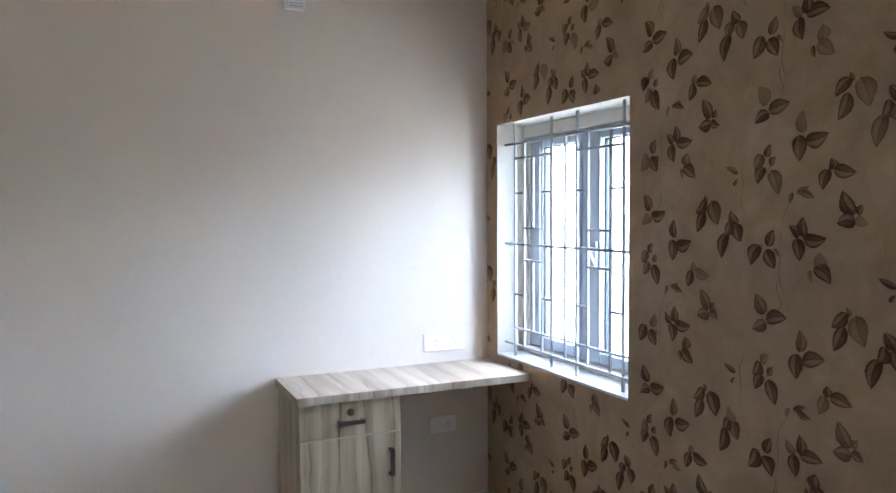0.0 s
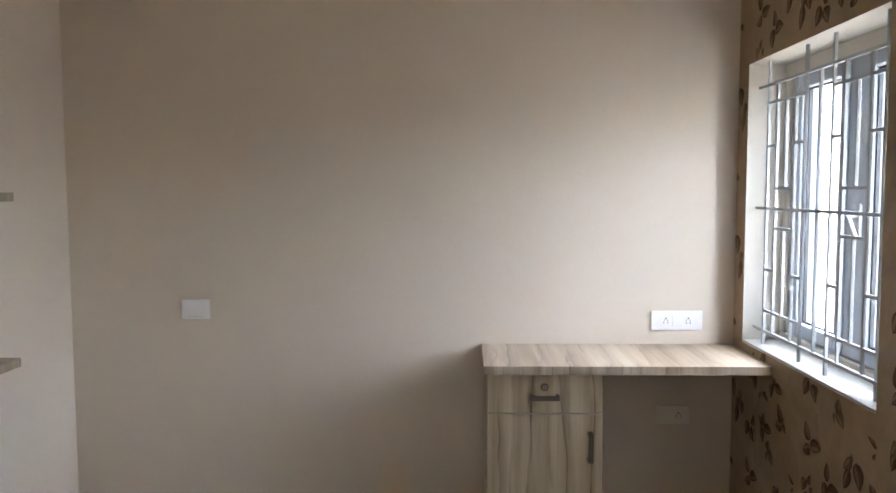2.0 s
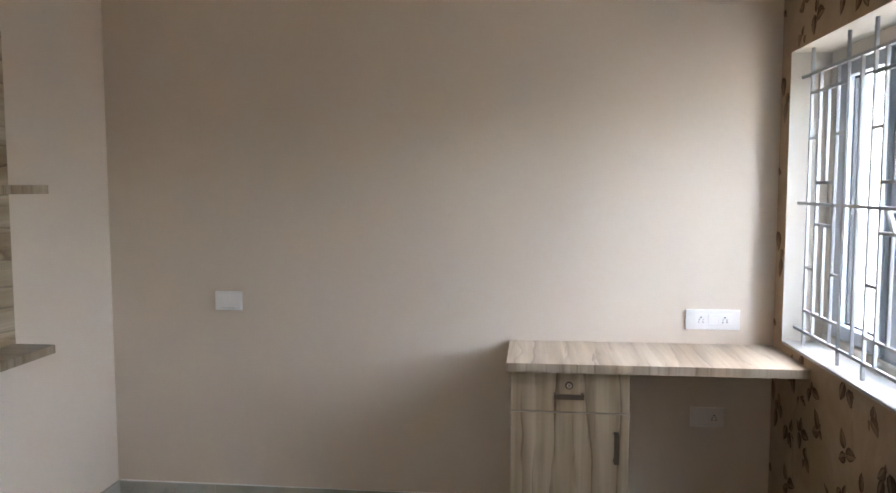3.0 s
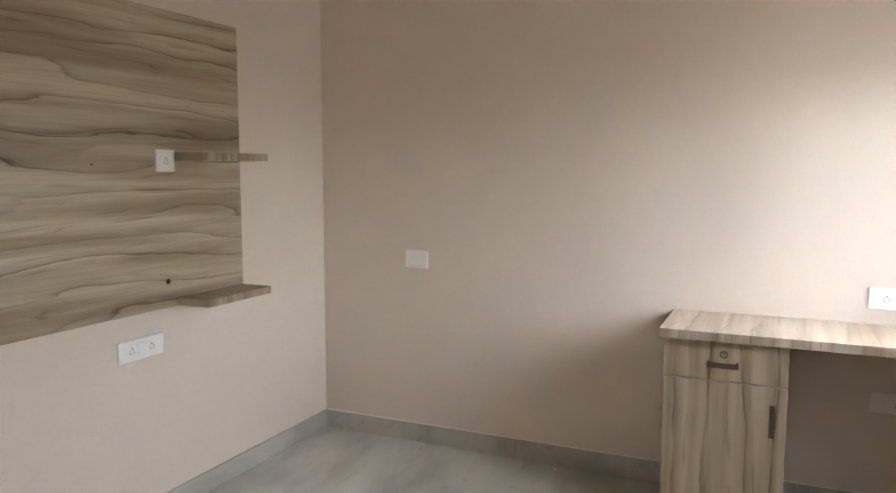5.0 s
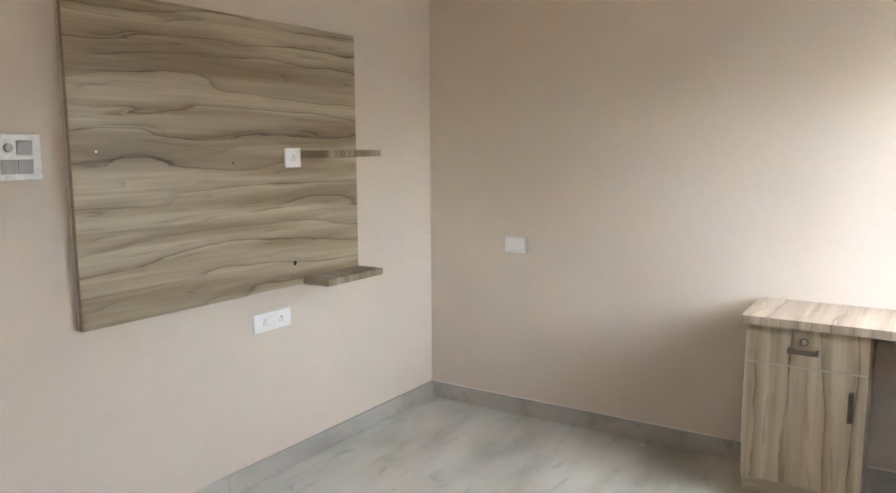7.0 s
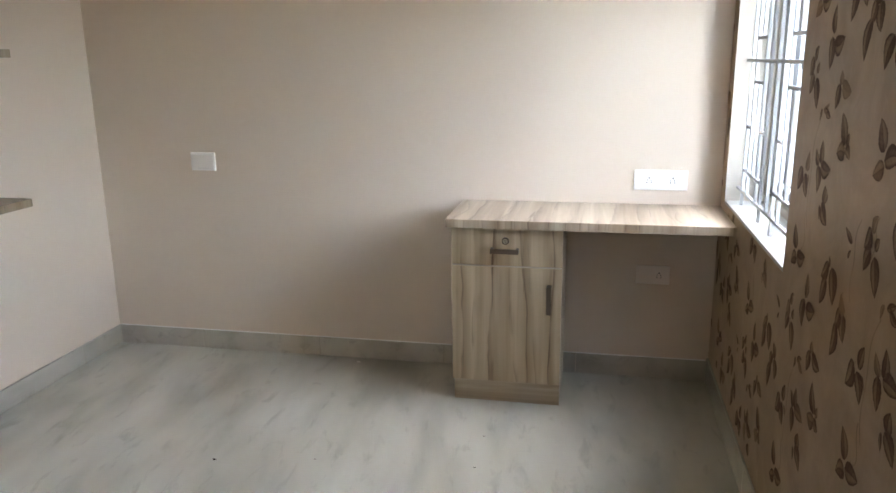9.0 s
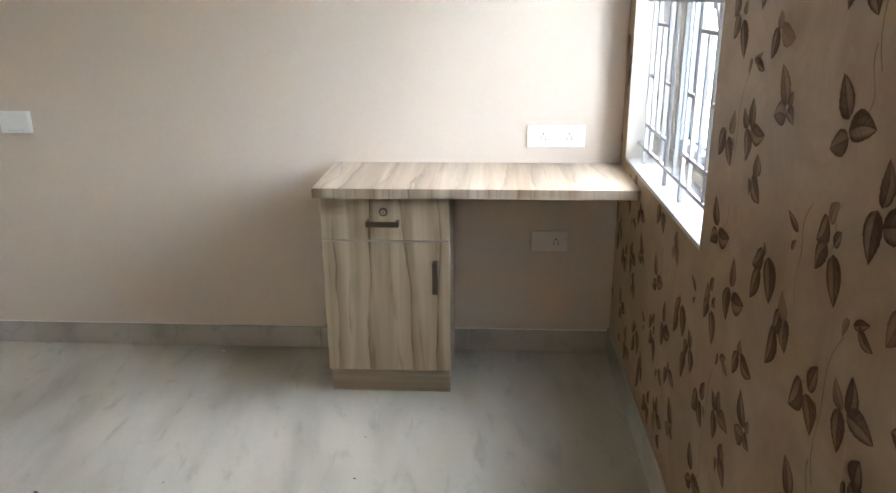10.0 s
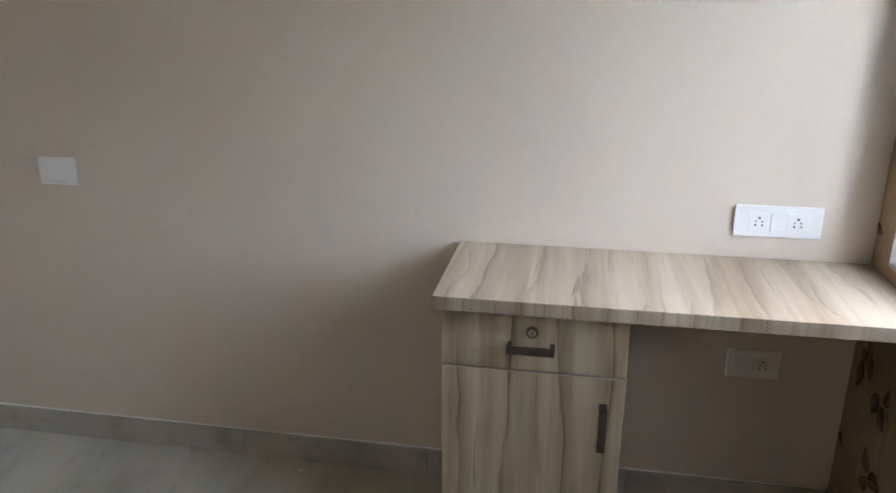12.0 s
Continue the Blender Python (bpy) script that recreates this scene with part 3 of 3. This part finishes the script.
# ---------- switches and sockets ----------
def on_wall(origin, across, out):
    """Maps plate-local (across, up, out) to the room."""
    o, a, n = Vector(origin), Vector(across), Vector(out)
    return lambda u, v, w: o + a * u + Vector((0, 0, v)) + n * w


def add_slab(bm, at, u0, u1, v0, v1, w0, w1, bevel=0.001):
    p, q = at(u0, v0, w0), at(u1, v1, w1)
    add_box(bm, [min(a, b) for a, b in zip(p, q)], [max(a, b) for a, b in zip(p, q)], bevel, 2)


def slab(*a, **k):
    bm = bmesh.new()
    add_slab(bm, *a, **k)
    return bm


def tilted_rocker(at, u0, u1, v0, v1, low, high):
    """A rocker whose upper edge stands out further than its lower one."""
    bm = slab(at, u0, u1, v0, v1, low - 0.006, low, bevel=0.0012)
    foot, n = at(0, (v0 + v1) / 2, 0), at(0, 0, 1) - at(0, 0, 0)
    for v in bm.verts:
        if (v.co - foot).dot(n) > low - 0.003 and v.co.z > foot.z:
            v.co += n * (high - low)
    return bm


def socket_holes(at, u, v, w, parent, s=1.0):
    bm = bmesh.new()
    for du, dv, r in ((0, 0.0095, 0.0032), (-0.0075, 0.0005, 0.0021), (0.0075, 0.0005, 0.0021), (-0.0085, -0.0095, 0.0025), (0.0085, -0.0095, 0.0025)):
        add_rod(bm, at(u + du * s, v + dv * s, w - 0.0005), at(u + du * s, v + dv * s, w + 0.0005), r * s, 10)
    part("pin_holes", bm, DARKGAP, parent, "dark pin holes")


def plate(name, at, width, height, label, modules, material=None, insert=None, category="socket", deep=0.009):
    """A modular wall plate. modules: (kind, centre across, width)."""
    mat, ins = material or WHITE, insert or material or WHITE
    root = thing(name, at(width / 2, 0, 0), label, category)
    pl = part("plate", slab(at, 0, width, 0, height, 0.0, deep, bevel=0.0022), mat, root)
    for kind, u, w in modules:
        h0, h1 = height * 0.22, height * 0.78
        if kind == "switch":
            part("seam", slab(at, u - w / 2 - 0.0007, u + w / 2 + 0.0007, h0 - 0.0007, h1 + 0.0007, deep - 0.002, deep + 0.0004, bevel=0.0001), SEAM, root)
        if kind == "socket":
            so = part("socket_module", slab(at, u - w / 2, u + w / 2, h0, h1, deep - 0.002, deep + 0.0014, bevel=0.0006), ins, root)
            socket_holes(at, u, height / 2, deep + 0.0014, so)
        elif kind == "switch":
            part("rocker", tilted_rocker(at, u - w / 2, u + w / 2, h0, h1, deep + 0.002, deep + 0.0045), ins, root)
        elif kind == "blank":
            part("blank_module", slab(at, u - w / 2, u + w / 2, h0, h1, deep - 0.002, deep + 0.0012, bevel=0.0006), ins, root)
    return root


SIX = [("socket", 0.060, 0.05), ("switch", 0.107, 0.036), ("socket", 0.154, 0.05)]
north = lambda x, z: on_wall((x, 0.0, z), (1, 0, 0), (0, -1, 0))
west = lambda y, z, x=XW: on_wall((x, y, z), (0, 1, 0), (1, 0, 0))

plate("wall_socket", north(-0.346, 0.830), 0.213, 0.082, "white double socket plate with switch above the desktop", SIX)
plate("wall_socket", north(-0.319, 0.426), 0.139, 0.081, "ivory socket plate under the desktop", [("blank", 0.042, 0.045), ("socket", 0.094, 0.046)], OFFWHITE)
plate("wall_socket", west(-1.332, 0.652), 0.213, 0.080, "white double socket plate below the wall panel", SIX)
blank = plate("blank_plate", north(-2.339, 0.877), 0.120, 0.083, "white blank cover plate on the cream wall", [], WHITE, category="switch plate", deep=0.011)
at = north(-2.339, 0.877)
part("cover", slab(at, 0.006, 0.114, 0.007, 0.076, 0.010, 0.0135, bevel=0.002), WHITE, blank)
part("notch", slab(at, 0.03, 0.09, 0.0105, 0.0125, 0.0133, 0.0138, bevel=0.0002), SEAM, blank)

ac = plate("isolator_box", north(-0.995, 2.385), 0.088, 0.125, "small white surface isolator box high on the wall", [], WHITE, category="switch box", deep=0.028)
at = north(-0.995, 2.385)
for v in (0.012, 0.024, 0.036):
    part("slot", slab(at, 0.02, 0.075, v, v + 0.003, 0.0275, 0.0285, bevel=0.0003), GREYSW, ac)


def switchboard():
    at = west(-2.379, 1.336)
    root = thing("switchboard", at(0.1, 0, 0), "white wrapped switchboard with five grey switches and fan regulator", "switchboard")
    part("plate", slab(at, 0, 0.203, 0, 0.141, 0.0, 0.010, bevel=0.003), FILM, root, "white plate under crinkled film")
    for r, v in enumerate((0.020, 0.078)):
        for c in range(3):
            u = 0.030 + c * 0.050
            if r == 1 and c == 1:
                k = bmesh.new()
                add_rod(k, at(u + 0.021, v + 0.021, 0.009), at(u + 0.021, v + 0.021, 0.013), 0.0205, 24)
                kn = part("regulator", k, FILM, root, "round fan speed regulator")
                k = bmesh.new()
                add_rod(k, at(u + 0.021, v + 0.021, 0.013), at(u + 0.021, v + 0.021, 0.024), 0.014, 24, 0.012)
                part("knob", k, GREYSW, kn, "grey fluted knob")
            else:
                part("surround", slab(at, u - 0.0034, u + 0.0454, v - 0.0034, v + 0.0454, 0.008, 0.0115, bevel=0.001), WHITE, root)
                part("rocker", tilted_rocker(at, u - 0.002, u + 0.044, v - 0.001, v + 0.043, 0.0125, 0.019), GREYSW, root, "grey rocker switch")


switchboard()

# ---------- television panel and shelves ----------
PX = XW + 0.036
PY0, PY1, PZ0, PZ1 = -2.096, -0.679, 0.828, 1.945


def tv_panel():
    root = thing("tv_panel", (XW, (PY0 + PY1) / 2, PZ0), "streaked walnut laminate television panel on the cream wall", "wall panel")
    part("board", box((PX - 0.0165, PY0, PZ0), (PX, PY1, PZ1), 0.0012), WOOD_SIDE, root)
    part("edge_band", box((PX - 0.016, PY0 - 0.001, PZ0 + 0.0005), (PX - 0.0006, PY0 + 0.0005, PZ1 - 0.0005), 0.0003), DARKBAND, root, "dark brown edge banding")
    part("backing_frame", box((XW + 0.014, PY0 + 0.008, PZ0 + 0.008), (PX - 0.017, PY1 - 0.012, PZ1 - 0.012)), WOOD_SIDE, root)
    part("wall_board", box((XW, PY0 - 0.001, PZ0 + 0.002), (XW + 0.014, PY1 - 0.004, PZ1 - 0.002), 0.001), BAND, root, "pale edged backing board")
    for y, z, r, mat, nm in ((-1.110, 0.929, 0.0105, DARKGAP, "cable_hole"), (-1.433, 1.371, 0.004, DARKGAP, "screw_hole"), (-2.008, 1.421, 0.0045, WHITE, "screw_cap")):
        part(nm, rod((PX - 0.001, y, z), (PX + 0.0012, y, z), r, 16), mat, root)


tv_panel()
at = west(-1.1535, 1.346, PX)
plate("panel_socket", at, 0.09, 0.082, "white single socket on the laminate panel", [("socket", 0.045, 0.05)])


def shelf(z, label):
    root = thing("shelf", (PX, -0.88, z), label, "shelf", "shelves on the panel")
    part("shelf_board", box((PX + 0.0005, -1.062, z - 0.030), (-2.633, -0.684, z), 0.0012), WOOD_SHELF, root)
    part("front_edge", box((-2.6332, -1.0615, z - 0.0297), (-2.6322, -0.6845, z - 0.0003), 0.0003), WOOD_SHELF, root)


shelf(1.418, "upper walnut laminate shelf fixed to the panel")
shelf(0.860, "lower walnut laminate shelf fixed at the panel foot")

# ---------- crumbs on the floor ----------
def crumb(x, y, s, mat, label):
    rng = random.Random(int(x * 1000))
    bm = bmesh.new()
    bmesh.ops.create_icosphere(bm, subdivisions=1, radius=s)
    for v in bm.verts:
        v.co = Vector((v.co.x * 1.7, v.co.y * 0.9, max(v.co.z * 0.6, -s * 0.4) + s * 0.4)) * rng.uniform(0.8, 1.15) + Vector((x, y, 0))
    for v in bm.verts:
        v.co.z = max(v.co.z, 0.0)
    solid("crumb", bm, mat, label, "debris")


crumb(-1.786, -0.990, 0.005, LITTER, "dark crumb on the marble floor")
for x, y, s in ((-0.874, -0.659, 0.0026), (-0.872, -0.881, 0.003), (-1.435, -0.925, 0.0024)):
    crumb(x, y, s, LITTER, "tiny dark speck of dirt on the marble floor")
crumb(-1.553, -0.060, 0.006, PALECRUMB, "pale plaster crumb by the skirting")

# ---------- unseen door behind, added ajar for fill daylight ---
def fill_door():
    root = thing("fill_door_1", (DX0 + 0.003, YR - 0.165, 0.0), "unseen walnut laminate flush door, added ajar to let in fill daylight", "door", kind="structure")
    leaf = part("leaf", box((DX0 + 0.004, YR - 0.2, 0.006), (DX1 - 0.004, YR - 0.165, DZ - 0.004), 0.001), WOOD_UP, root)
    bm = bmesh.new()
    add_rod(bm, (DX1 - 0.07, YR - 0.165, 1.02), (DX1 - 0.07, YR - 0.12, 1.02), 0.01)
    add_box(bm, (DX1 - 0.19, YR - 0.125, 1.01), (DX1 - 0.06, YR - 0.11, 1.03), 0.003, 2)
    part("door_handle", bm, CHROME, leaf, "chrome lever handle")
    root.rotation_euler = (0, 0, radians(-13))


fill_door()

# ---------- outside ----------
solid("ground", box((-400, -400, -0.8), (400, 400, -0.6)), EARTH, "pale open ground, brightened to bounce daylight into the room", "ground", "structure")


# made-up building beyond the window, sized to trim the lowest sky light
def horizon_block():
    root = thing("house", (12.0, -1, -0.6), "made-up pale rendered low building that trims the low sky light", "house")
    part("wall", box((9.5, -9, -0.6), (15, 7, 1.85)), FACADE, root)
    part("parapet", box((9.4, -9.1, 1.85), (15.1, 7.1, 1.97), 0.02), FACADE, root)


horizon_block()
